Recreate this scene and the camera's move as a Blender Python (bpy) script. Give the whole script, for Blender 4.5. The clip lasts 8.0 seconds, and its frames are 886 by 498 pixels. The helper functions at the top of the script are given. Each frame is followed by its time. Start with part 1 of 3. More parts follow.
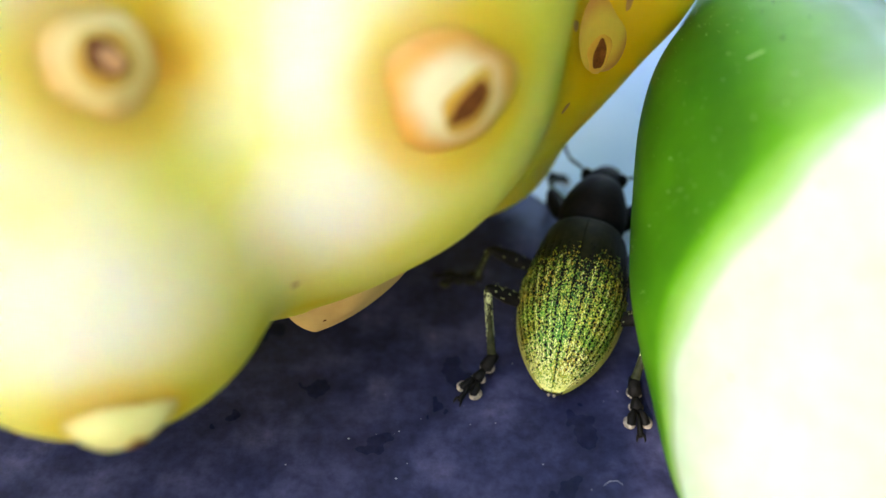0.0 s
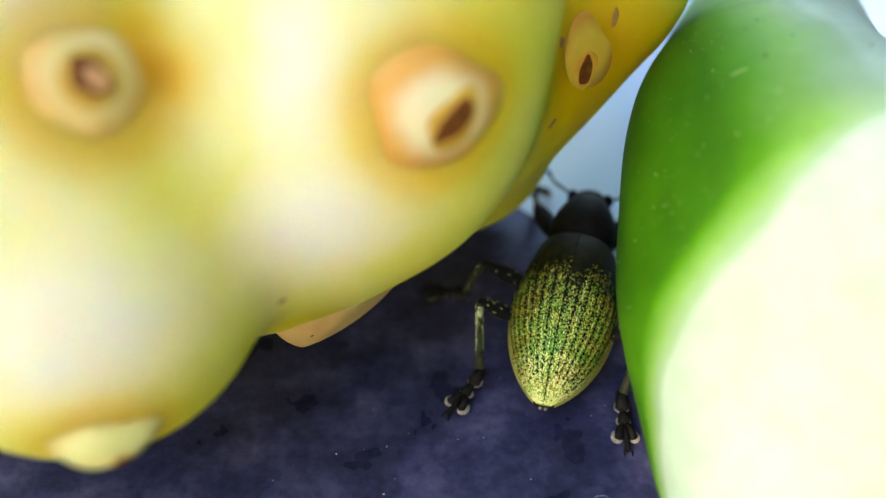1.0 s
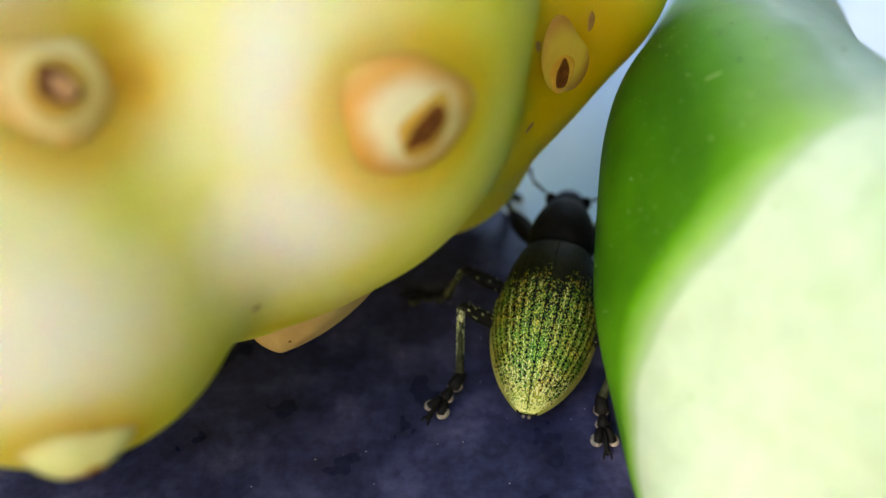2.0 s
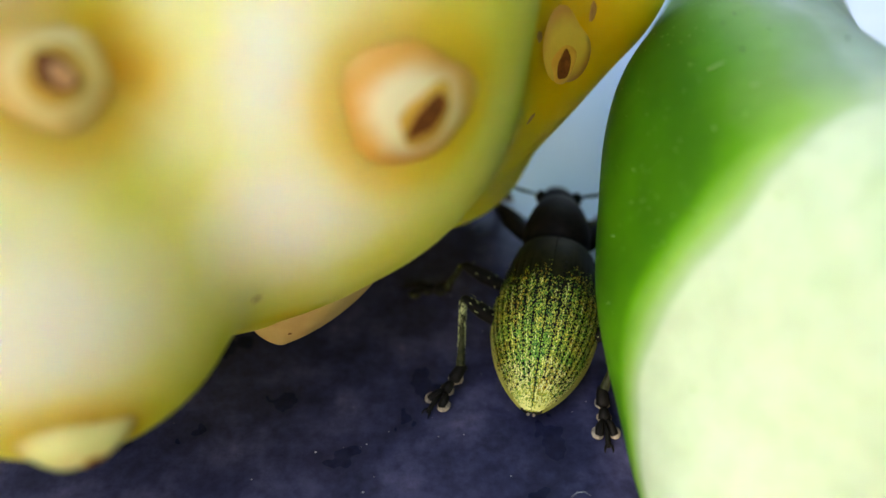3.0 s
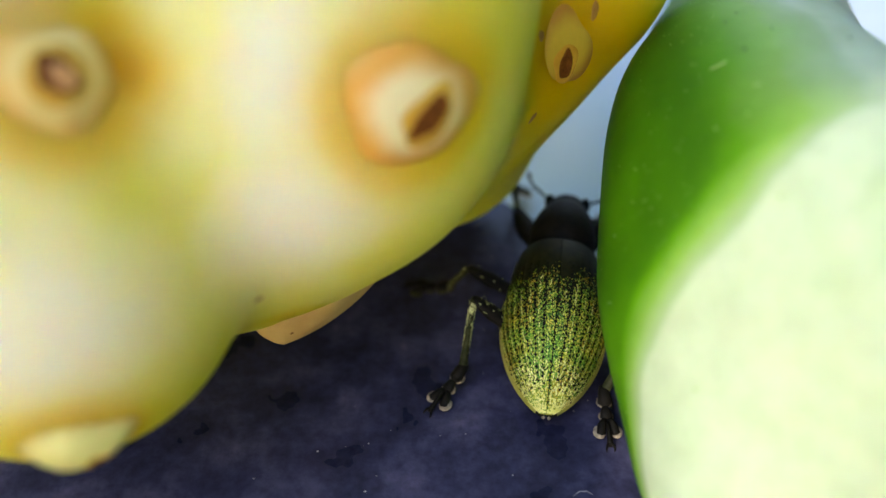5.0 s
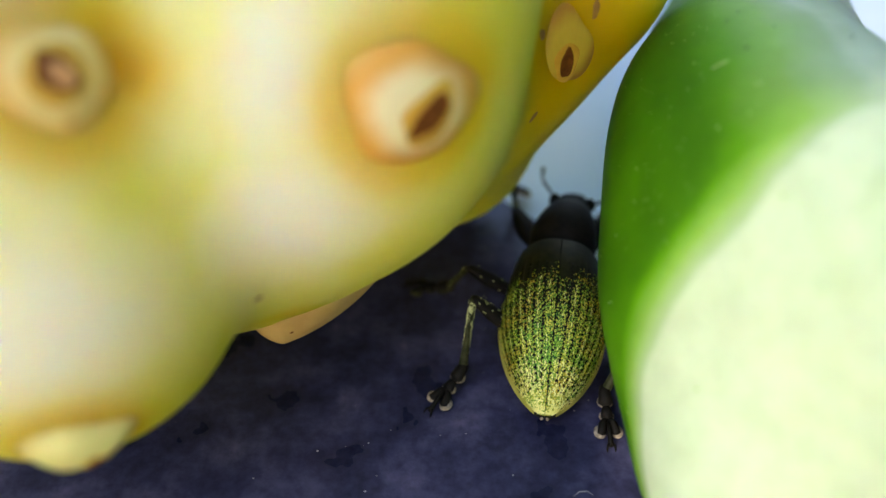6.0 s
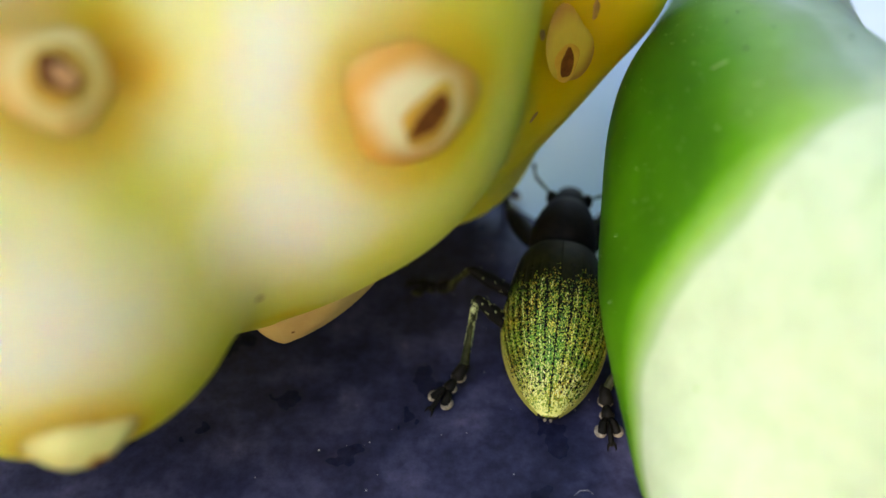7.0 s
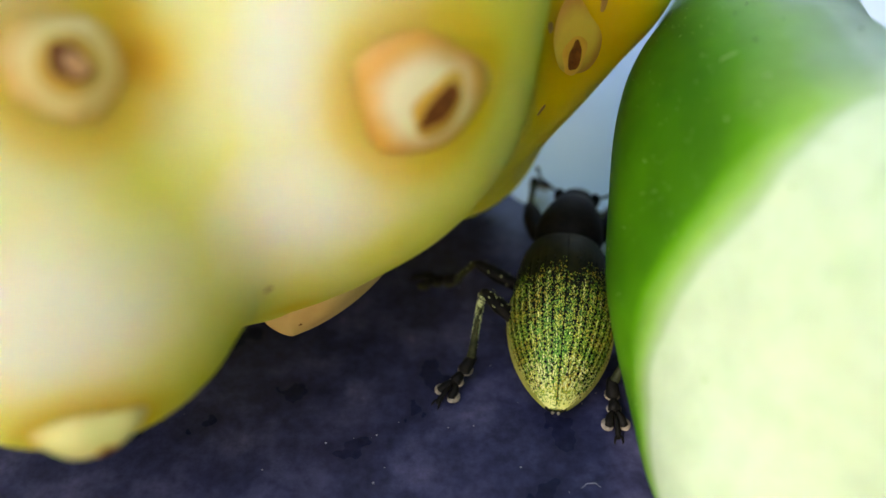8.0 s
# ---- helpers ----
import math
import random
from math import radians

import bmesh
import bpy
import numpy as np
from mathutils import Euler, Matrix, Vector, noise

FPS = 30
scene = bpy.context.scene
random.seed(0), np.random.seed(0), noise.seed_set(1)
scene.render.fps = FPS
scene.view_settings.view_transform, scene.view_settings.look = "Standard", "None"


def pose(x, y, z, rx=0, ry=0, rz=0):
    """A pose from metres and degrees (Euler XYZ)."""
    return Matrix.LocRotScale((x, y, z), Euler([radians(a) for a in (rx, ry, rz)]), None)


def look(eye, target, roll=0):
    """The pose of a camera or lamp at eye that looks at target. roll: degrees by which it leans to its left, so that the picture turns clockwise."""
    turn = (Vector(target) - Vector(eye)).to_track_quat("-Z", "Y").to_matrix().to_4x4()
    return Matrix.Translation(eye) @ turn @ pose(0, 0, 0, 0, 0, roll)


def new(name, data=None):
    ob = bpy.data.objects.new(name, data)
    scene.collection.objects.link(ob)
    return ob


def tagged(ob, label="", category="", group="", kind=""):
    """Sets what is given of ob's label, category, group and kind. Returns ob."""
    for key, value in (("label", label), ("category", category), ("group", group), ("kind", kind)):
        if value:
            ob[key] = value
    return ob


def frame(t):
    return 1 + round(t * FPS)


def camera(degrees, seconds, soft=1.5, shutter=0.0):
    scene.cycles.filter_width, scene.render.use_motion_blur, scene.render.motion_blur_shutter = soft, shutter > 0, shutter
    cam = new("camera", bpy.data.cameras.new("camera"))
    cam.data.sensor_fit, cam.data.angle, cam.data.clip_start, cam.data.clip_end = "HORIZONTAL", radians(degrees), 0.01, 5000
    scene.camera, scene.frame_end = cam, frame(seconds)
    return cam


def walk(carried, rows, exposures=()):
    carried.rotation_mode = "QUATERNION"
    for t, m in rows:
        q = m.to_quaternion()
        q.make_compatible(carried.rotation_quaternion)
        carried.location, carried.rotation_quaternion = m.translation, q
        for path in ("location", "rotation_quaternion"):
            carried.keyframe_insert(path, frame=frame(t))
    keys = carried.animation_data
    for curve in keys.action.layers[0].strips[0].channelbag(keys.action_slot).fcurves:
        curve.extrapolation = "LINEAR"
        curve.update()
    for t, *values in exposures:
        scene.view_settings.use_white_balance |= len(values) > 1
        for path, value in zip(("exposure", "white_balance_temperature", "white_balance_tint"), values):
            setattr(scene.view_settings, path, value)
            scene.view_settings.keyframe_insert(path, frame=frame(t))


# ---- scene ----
MM = 0.001
cam = camera(55, 8.0)
cam.data.dof.use_dof = True
cam.data.dof.focus_distance = 37.8 * MM
cam.data.dof.aperture_fstop = 24.0
PATH = [
    (0, pose(-0.00085, -0.00034, 0.03180, 47.82, 0.29, 1.00)),
    (0.5, pose(-0.00101, -0.00043, 0.03171, 48.07, 0.14, 0.85)),
    (1, pose(-0.00061, -0.00025, 0.03203, 48.48, 0.04, 0.58)),
    (1.5, pose(0.00005, -0.00002, 0.03230, 48.43, -0.06, 0.04)),
    (3, pose(-0.00001, -0.00004, 0.03191, 48.16, -0.06, -0.01)),
    (3.5, pose(0.00000, 0.00000, 0.03200, 48.00, 0.00, 0.00)),
    (4, pose(-0.00003, 0.00005, 0.03203, 47.97, -0.03, -0.00)),
    (4.5, pose(-0.00004, 0.00003, 0.03205, 47.93, 0.02, 0.00)),
    (6, pose(-0.00006, 0.00015, 0.03196, 47.82, -0.04, 0.07)),
    (6.5, pose(-0.00004, 0.00008, 0.03203, 47.80, 0.04, 0.09)),
    (7, pose(0.00000, 0.00009, 0.03206, 47.76, 0.09, 0.14)),
    (7.5, pose(-0.00018, -0.00012, 0.03199, 47.70, 0.14, 0.21)),
    (8, pose(-0.00027, -0.00011, 0.03183, 47.74, 0.09, 0.24)),
]
walk(cam, PATH, [(t, stops + 1.12, kelvin, 14) for t, stops, kelvin in ((0.0, 2.70, 6800), (0.8, 2.63, 6850), (1.3, 2.35, 7150), (1.6, 2.26, 7300), (3.0, 2.22, 7300), (8.0, 2.21, 7300))])

# ---- light ----
world = bpy.data.worlds.new("world")
scene.world = world
world.use_nodes = True
wn = world.node_tree.nodes
sky = wn.new("ShaderNodeTexSky")
sky.sky_type = "NISHITA"
sky.sun_disc = False
sky.sun_elevation = radians(27.4)
sky.sun_rotation = radians(196.4)
wn["Background"].inputs["Strength"].default_value = 0.14
world.node_tree.links.new(sky.outputs[0], wn["Background"].inputs["Color"])
SUN_WAY = Vector((-0.25, -0.85, 0.46)).normalized()
sun_data = bpy.data.lights.new("sun", "SUN")
sun_data.energy = 0.31
sun_data.angle = radians(0.65)
sun_data.color = (1.0, 0.96, 0.9)
sun = new("sun", sun_data)
sun.matrix_world = look(SUN_WAY, (0, 0, 0))


# ---- materials ----
def material(name):
    m = bpy.data.materials.new(name)
    m.use_nodes = True
    return m, m.node_tree.nodes, m.node_tree.links, m.node_tree.nodes["Principled BSDF"]


def put(node, **values):
    for key, value in values.items():
        node.inputs[key.replace("_", " ")].default_value = value
    return node


def noise_node(n, l, scale, detail=4, rough=0.6, coords="Object"):
    tc = n.new("ShaderNodeTexCoord")
    t = put(n.new("ShaderNodeTexNoise"), Scale=scale, Detail=detail, Roughness=rough)
    l.new(tc.outputs[coords], t.inputs["Vector"])
    return t


def ramp(n, l, source, stops):
    r = n.new("ShaderNodeValToRGB")
    while len(r.color_ramp.elements) < len(stops):
        r.color_ramp.elements.new(0.5)
    for e, (at, colour) in zip(r.color_ramp.elements, stops):
        e.position, e.color = at, (*colour, 1)
    l.new(source, r.inputs["Fac"])
    return r


def bumped(n, l, b, source, strength, distance):
    k = put(n.new("ShaderNodeBump"), Strength=strength, Distance=distance)
    l.new(source, k.inputs["Height"])
    l.new(k.outputs[0], b.inputs["Normal"])
    return k


def blend(n, l, fac, a, b, how="MIX"):
    m = n.new("ShaderNodeMix")
    m.data_type, m.blend_type = "RGBA", how
    for source, slot in ((fac, "Factor"), (a, "A"), (b, "B")):
        inputs = [s for s in m.inputs if s.name == slot and s.enabled]
        if isinstance(source, (int, float)):
            inputs[0].default_value = source
        elif isinstance(source, tuple):
            inputs[0].default_value = (*source, 1)
        else:
            l.new(source, inputs[0])
    return [o for o in m.outputs if o.enabled][0]


def ground_material():
    m, n, l, b = material("dark_stone")
    big = noise_node(n, l, 330, 3, 0.55)
    small = noise_node(n, l, 1900, 4, 0.7)
    c1 = ramp(n, l, big.outputs["Fac"], [(0.30, (0.017, 0.018, 0.040)), (0.50, (0.038, 0.040, 0.084)), (0.64, (0.068, 0.068, 0.130)), (0.80, (0.14, 0.13, 0.21))])
    c2 = ramp(n, l, small.outputs["Fac"], [(0.35, (0.35, 0.35, 0.38)), (0.65, (1.3, 1.3, 1.3))])
    l.new(blend(n, l, 0.5, c1.outputs[0], c2.outputs[0], "MULTIPLY"), b.inputs["Base Color"])
    rough = ramp(n, l, big.outputs["Fac"], [(0.3, (0.25, 0.25, 0.25)), (0.7, (0.42, 0.42, 0.42))])
    l.new(rough.outputs[0], b.inputs["Roughness"])
    put(b, Specular_IOR_Level=0.18)
    bumped(n, l, b, small.outputs["Fac"], 0.25, 0.00005)
    return m


def noni_material():
    m, n, l, b = material("noni_skin")
    at = n.new("ShaderNodeAttribute")
    at.attribute_name = "pigment"
    mott = noise_node(n, l, 170, 4, 0.6)
    fine = noise_node(n, l, 1500, 3, 0.6)
    # this mask also carries the white sheen painted on the crowns
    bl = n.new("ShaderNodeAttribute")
    bl.attribute_name = "painted_pale"
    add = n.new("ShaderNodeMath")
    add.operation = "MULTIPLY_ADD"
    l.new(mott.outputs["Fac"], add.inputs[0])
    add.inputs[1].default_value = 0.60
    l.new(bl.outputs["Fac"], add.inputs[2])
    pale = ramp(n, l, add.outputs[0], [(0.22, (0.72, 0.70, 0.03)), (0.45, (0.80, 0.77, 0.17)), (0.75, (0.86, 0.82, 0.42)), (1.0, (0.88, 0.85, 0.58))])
    ripe = ramp(n, l, at.outputs["Fac"], [(0.0, (1, 1, 1)), (0.35, (0.97, 0.88, 0.62)), (0.7, (0.97, 0.70, 0.22)), (1.0, (0.84, 0.48, 0.08))])
    l.new(blend(n, l, 1.0, pale.outputs[0], ripe.outputs[0], "MULTIPLY"), b.inputs["Base Color"])
    put(b, Specular_IOR_Level=0.04, Roughness=0.55, Subsurface_Weight=1.0, Subsurface_Scale=0.0045)
    b.inputs["Subsurface Radius"].default_value = (1.0, 0.8, 0.35)
    bumped(n, l, b, fine.outputs["Fac"], 0.15, 0.00005)
    return m


def scar_material():
    m, n, l, b = material("corky_brown")
    f = noise_node(n, l, 2200, 4, 0.7)
    c = ramp(n, l, f.outputs["Fac"], [(0.3, (0.08, 0.025, 0.005)), (0.6, (0.20, 0.065, 0.012)), (0.8, (0.36, 0.15, 0.035))])
    l.new(c.outputs[0], b.inputs["Base Color"])
    put(b, Roughness=0.75, Specular_IOR_Level=0.15)
    bumped(n, l, b, f.outputs["Fac"], 0.6, 0.0001)
    return m


def eye_material(name, rim, top):
    """Cream knob with a rusty ring round its foot."""
    m, n, l, b = material(name)
    tc = n.new("ShaderNodeTexCoord")
    flat = n.new("ShaderNodeVectorMath")
    flat.operation = "MULTIPLY"
    flat.inputs[1].default_value = (1, 1, 0)
    l.new(tc.outputs["Object"], flat.inputs[0])
    far = n.new("ShaderNodeVectorMath")
    far.operation = "LENGTH"
    l.new(flat.outputs[0], far.inputs[0])
    wob = noise_node(n, l, 420, 3, 0.6)
    add = n.new("ShaderNodeMath")
    add.operation = "MULTIPLY_ADD"
    l.new(wob.outputs["Fac"], add.inputs[0])
    add.inputs[1].default_value = 0.0012
    l.new(far.outputs["Value"], add.inputs[2])
    scale = n.new("ShaderNodeMath")
    scale.operation = "MULTIPLY"
    l.new(add.outputs[0], scale.inputs[0])
    scale.inputs[1].default_value = 1 / 0.0032
    c = ramp(n, l, scale.outputs[0], [(0.3, top), (0.5, top), (0.54, top), (0.78, rim), (0.88, rim), (1.0, (0.74, 0.56, 0.10))])
    l.new(c.outputs[0], b.inputs["Base Color"])
    put(b, Roughness=0.5, Subsurface_Weight=0.15, Subsurface_Scale=0.001)
    bumped(n, l, b, wob.outputs["Fac"], 0.3, 0.0003)
    return m


def green_material():
    m, n, l, b = material("green_skin")
    big = noise_node(n, l, 90, 4, 0.55)
    dots = noise_node(n, l, 700, 3, 0.6)
    lit_pale = n.new("ShaderNodeAttribute")
    lit_pale.attribute_name = "painted_pale"
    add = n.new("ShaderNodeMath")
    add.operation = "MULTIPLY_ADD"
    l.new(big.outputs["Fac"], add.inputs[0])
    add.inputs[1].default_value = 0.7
    l.new(lit_pale.outputs["Fac"], add.inputs[2])
    # pale stops stand for the sunlit end, dark ones for the shaded flank
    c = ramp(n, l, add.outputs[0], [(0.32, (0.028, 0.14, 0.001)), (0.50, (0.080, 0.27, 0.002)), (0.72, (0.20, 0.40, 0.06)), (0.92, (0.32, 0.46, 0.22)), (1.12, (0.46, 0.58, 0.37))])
    d = ramp(n, l, dots.outputs["Fac"], [(0.3, (0.85, 0.85, 0.8)), (0.7, (1.1, 1.1, 1.1))])
    l.new(blend(n, l, 0.6, c.outputs[0], d.outputs[0], "MULTIPLY"), b.inputs["Base Color"])
    put(b, Roughness=0.6, Subsurface_Weight=0.3, Subsurface_Scale=0.001, Coat_Weight=0.1, Coat_Roughness=0.5, Specular_IOR_Level=0.2)
    b.inputs["Subsurface Radius"].default_value = (0.4, 1.0, 0.06)
    bumped(n, l, b, dots.outputs["Fac"], 0.12, 0.0001)
    return m


def plain(name, a, c, rough, scale=900, metal=0.0, bump=0.2, deep=0.00005, gloss=0.5):
    m, n, l, b = material(name)
    f = noise_node(n, l, scale, 4, 0.65)
    k = ramp(n, l, f.outputs["Fac"], [(0.3, a), (0.7, c)])
    l.new(k.outputs[0], b.inputs["Base Color"])
    put(b, Roughness=rough, Metallic=metal, Specular_IOR_Level=gloss)
    bumped(n, l, b, f.outputs["Fac"], bump, deep)
    return m


def flake_material():
    """Metallic green and gold scales, each of its own tone."""
    m, n, l, b = material("gold_green_scales")
    g = n.new("ShaderNodeNewGeometry")
    patch = noise_node(n, l, 700, 3, 0.6)
    one = ramp(n, l, g.outputs["Random Per Island"], [(0.0, (0.025, 0.15, 0.015)), (0.30, (0.13, 0.33, 0.02)), (0.60, (0.38, 0.46, 0.03)), (0.86, (0.70, 0.62, 0.06)), (1.0, (0.90, 0.84, 0.20))])
    two = ramp(n, l, patch.outputs["Fac"], [(0.36, (0.40, 0.85, 0.45)), (0.50, (1, 1, 0.8)), (0.64, (1.0, 0.62, 0.25))])
    l.new(blend(n, l, 0.85, one.outputs[0], two.outputs[0], "MULTIPLY"), b.inputs["Base Color"])
    put(b, Roughness=0.35, Metallic=0.2)
    return m


GROUND = ground_material()
NONI = noni_material()
SCAR = scar_material()
EYE = eye_material("knob_cream", (0.74, 0.38, 0.05), (0.88, 0.79, 0.42))
EYE_TAN = eye_material("knob_tan", (0.50, 0.26, 0.03), (0.66, 0.49, 0.05))
EYE_RIPE = eye_material("knob_ripe", (0.72, 0.37, 0.03), (0.84, 0.64, 0.20))
EYE_NUB = eye_material("knob_yellow", (0.64, 0.38, 0.06), (0.78, 0.74, 0.24))
RUST = plain("rusty_yellow_skin", (0.60, 0.30, 0.02), (0.76, 0.50, 0.06), 0.5, 500)
CORE = plain("pinkish_core", (0.60, 0.29, 0.10), (0.76, 0.43, 0.18), 0.6, 1500, gloss=0.1)
MARK = plain("brown_mark", (0.32, 0.15, 0.03), (0.46, 0.25, 0.05), 0.6, 1500)
TAN = plain("dry_tan_husk", (0.54, 0.33, 0.09), (0.66, 0.50, 0.15), 0.6, 260)
GREEN = green_material()
FLECK = plain("pale_fleck", (0.24, 0.42, 0.10), (0.40, 0.55, 0.22), 0.5)
PIT = plain("dark_pit", (0.02, 0.04, 0.01), (0.05, 0.09, 0.02), 0.7)
CUTICLE = plain("black_cuticle", (0.004, 0.004, 0.003), (0.012, 0.010, 0.007), 0.6, 2500, 0.0, 0.4, gloss=0.1)
WING = plain("dark_green_wing_case", (0.006, 0.007, 0.002), (0.018, 0.018, 0.005), 0.55, 1800, 0.0, 0.3, gloss=0.12)
MARGIN = plain("olive_yellow_margin", (0.30, 0.31, 0.035), (0.52, 0.50, 0.09), 0.5, 1500)
SCALES = flake_material()
PALE = plain("pale_gold_scale", (0.72, 0.72, 0.14), (0.90, 0.88, 0.34), 0.4, 2500, 0.0)
SHIN = plain("olive_shin", (0.012, 0.014, 0.006), (0.05, 0.055, 0.02), 0.6, 3000, gloss=0.1)
PAD = plain("pale_foot_pad", (0.08, 0.06, 0.035), (0.50, 0.42, 0.30), 0.7, 3500)
HAIR = plain("pale_olive_scale", (0.36, 0.42, 0.12), (0.66, 0.70, 0.34), 0.6, 2500)
PAINT = plain("pale_floor_paint", (0.66, 0.80, 0.88), (0.74, 0.86, 0.92), 0.7, 60, 0.0, 0.2, 0.0005)
GREY = plain("dark_grey_blocker", (0.08, 0.08, 0.08), (0.13, 0.13, 0.12), 0.8, 60, 0.0, 0.2, 0.0005)
GRIT = plain("pale_grit", (0.2, 0.2, 0.23), (0.45, 0.44, 0.45), 0.5, 2000)


# ---- mesh helpers ----
def mesh_of(name, verts, faces, mat, smooth=True):
    me = bpy.data.meshes.new(name)
    me.from_pydata([tuple(v) for v in verts], [], [tuple(f) for f in faces])
    me.materials.append(mat)
    me.validate()
    if smooth:
        me.shade_smooth()
    me.update()
    return me


def part(name, me, parent, label="", at=None):
    ob = new(name, me)
    ob.parent = parent
    if at is not None:
        ob.matrix_basis = at
    return tagged(ob, label)


def thing(name, at=None, **tags):
    ob = new(name)
    ob.empty_display_size = 0.002
    if at is not None:
        ob.matrix_world = at
    return tagged(ob, **tags)


def sheet(rows, cols, closed=True, first=0):
    """Quads of a grid of rows x cols points, closed round the columns."""
    faces = []
    for i in range(rows - 1):
        for j in range(cols if closed else cols - 1):
            k = (j + 1) % cols
            faces.append((first + i * cols + j, first + i * cols + k, first + (i + 1) * cols + k, first + (i + 1) * cols + j))
    return faces


def tube(points, radii, sides=10, flat=1.0, wobble=0.0):
    """Rounded limb along points (mm) with a radius at each; returns verts, faces in metres."""
    pts = [Vector(p) for p in points]
    verts = []
    up = Vector((0.13, 0.21, 1)).normalized()
    for i, p in enumerate(pts):
        d = (pts[min(i + 1, len(pts) - 1)] - pts[max(i - 1, 0)]).normalized()
        a = d.cross(up).normalized()
        c = a.cross(d)
        for j in range(sides):
            t = 2 * math.pi * j / sides
            r = radii[i] * (1 + wobble * random.uniform(-1, 1))
            verts.append((p + a * (r * math.cos(t)) + c * (r * flat * math.sin(t))) * MM)
    faces = sheet(len(pts), sides)
    for end, row in ((0, 0), (1, (len(pts) - 1) * sides)):
        ring = [row + j for j in range(sides)]
        faces.append(ring[::-1] if end == 0 else ring)
    return verts, faces


def join(*pieces):
    verts, faces = [], []
    for v, f in pieces:
        k = len(verts)
        verts += list(v)
        faces += [tuple(i + k for i in q) for q in f]
    return verts, faces


def stretched(x, y, z, made):
    return [(v[0] * x, v[1] * y, v[2] * z) for v in made[0]], made[1]


def blob(centre, axes, rows=14, cols=20, turn=None):
    """An ellipsoid, in mm."""
    turn = turn or Matrix.Identity(3)
    verts = []
    for i in range(rows):
        a = math.pi * (i + 0.02) / (rows - 0.96)
        for j in range(cols):
            t = 2 * math.pi * j / cols
            v = Vector((axes[0] * math.sin(a) * math.cos(t), axes[1] * math.sin(a) * math.sin(t), axes[2] * math.cos(a)))
            verts.append((Vector(centre) + turn @ v) * MM)
    faces = sheet(rows, cols)
    faces.append(tuple(range(cols)))
    faces.append(tuple(range((rows - 1) * cols, rows * cols))[::-1])
    return verts, [f[::-1] for f in faces]


def smooth_min(a, b, k):
    h = np.clip(0.5 + 0.5 * (b - a) / k, 0, 1)
    return b + (a - b) * h - k * h * (1 - h)


def lumpy(p, centre, axes, turn, bulbs, k):
    """Signed distance, in mm, of an ellipsoid melted into round bulbs; a bulb may have a melt of its own."""
    q = (p - centre) @ turn
    k0 = np.linalg.norm(q / axes, axis=-1)
    k1 = np.linalg.norm(q / (axes * axes), axis=-1) + 1e-9
    d = k0 * (k0 - 1) / k1
    for x, y, z, r, *own in bulbs:
        d = smooth_min(d, np.sqrt((p[..., 0] - x) ** 2 + (p[..., 1] - y) ** 2 + (p[..., 2] - z) ** 2) - r, own[0] if own else k)
    return d


def reach(dirs, centre, field, far):
    lo = np.zeros(len(dirs)); hi = np.full(len(dirs), far)
    for _ in range(24):
        mid = (lo + hi) / 2
        inside = field(centre + dirs * mid[:, None]) < 0
        lo = np.where(inside, mid, lo); hi = np.where(inside, hi, mid)
    return (lo + hi) / 2


def turn_z(degrees):
    a = radians(degrees)
    return np.array([[math.cos(a), -math.sin(a), 0], [math.sin(a), math.cos(a), 0], [0, 0, 1.0]])


def star_mesh(name, middle, axis, field, far, rows, cols, mat, extra=None):
    """Skin of a solid that is seen whole from its middle; the poles lie on the axis."""
    ax = np.array(axis) / np.linalg.norm(axis)
    u = np.cross(ax, [0, 0, 1.0])
    u /= np.linalg.norm(u)
    w = np.cross(u, ax)
    a = np.pi * (np.arange(rows) + 0.02) / (rows - 0.96)
    t = 2 * np.pi * np.arange(cols) / cols
    sa, ca = np.sin(a)[:, None, None], np.cos(a)[:, None, None]
    d = (ca * ax + sa * (np.cos(t)[None, :, None] * u + np.sin(t)[None, :, None] * w)).reshape(-1, 3)
    r = reach(d, middle, field, far)
    p = middle + d * r[:, None]
    i, j = np.meshgrid(np.arange(rows - 1), np.arange(cols), indexing="ij")
    k = (j + 1) % cols
    quads = np.stack([i * cols + j, (i + 1) * cols + j, (i + 1) * cols + k, i * cols + k], -1).reshape(-1, 4)
    me = bpy.data.meshes.new(name)
    me.from_pydata((p * MM).tolist(), [], quads.tolist() + [list(range(cols)), list(range((rows - 1) * cols, rows * cols))[::-1]])
    me.materials.append(mat)
    for key, made in (extra or {}).items():
        me.attributes.new(key, "FLOAT", "POINT").data.foreach_set("value", made(p).astype(np.float32))
    me.shade_smooth()
    me.update()
    return me


def slope(field, p):
    e = 0.02
    g = np.array([field(np.array([p + e * np.eye(3)[i]]))[0] - field(np.array([p - e * np.eye(3)[i]]))[0] for i in range(3)])
    return g / np.linalg.norm(g)


def seat(p, normal, spin=0.0):
    """Pose in metres at p (mm) with z along the normal."""
    return Matrix.Translation(Vector(p) * MM) @ Vector(normal).to_track_quat("Z", "Y").to_matrix().to_4x4() @ pose(0, 0, 0, 0, 0, spin)


# ---- ground ----
SEAM = (2.9, 40.4, 9.0, 34.0)


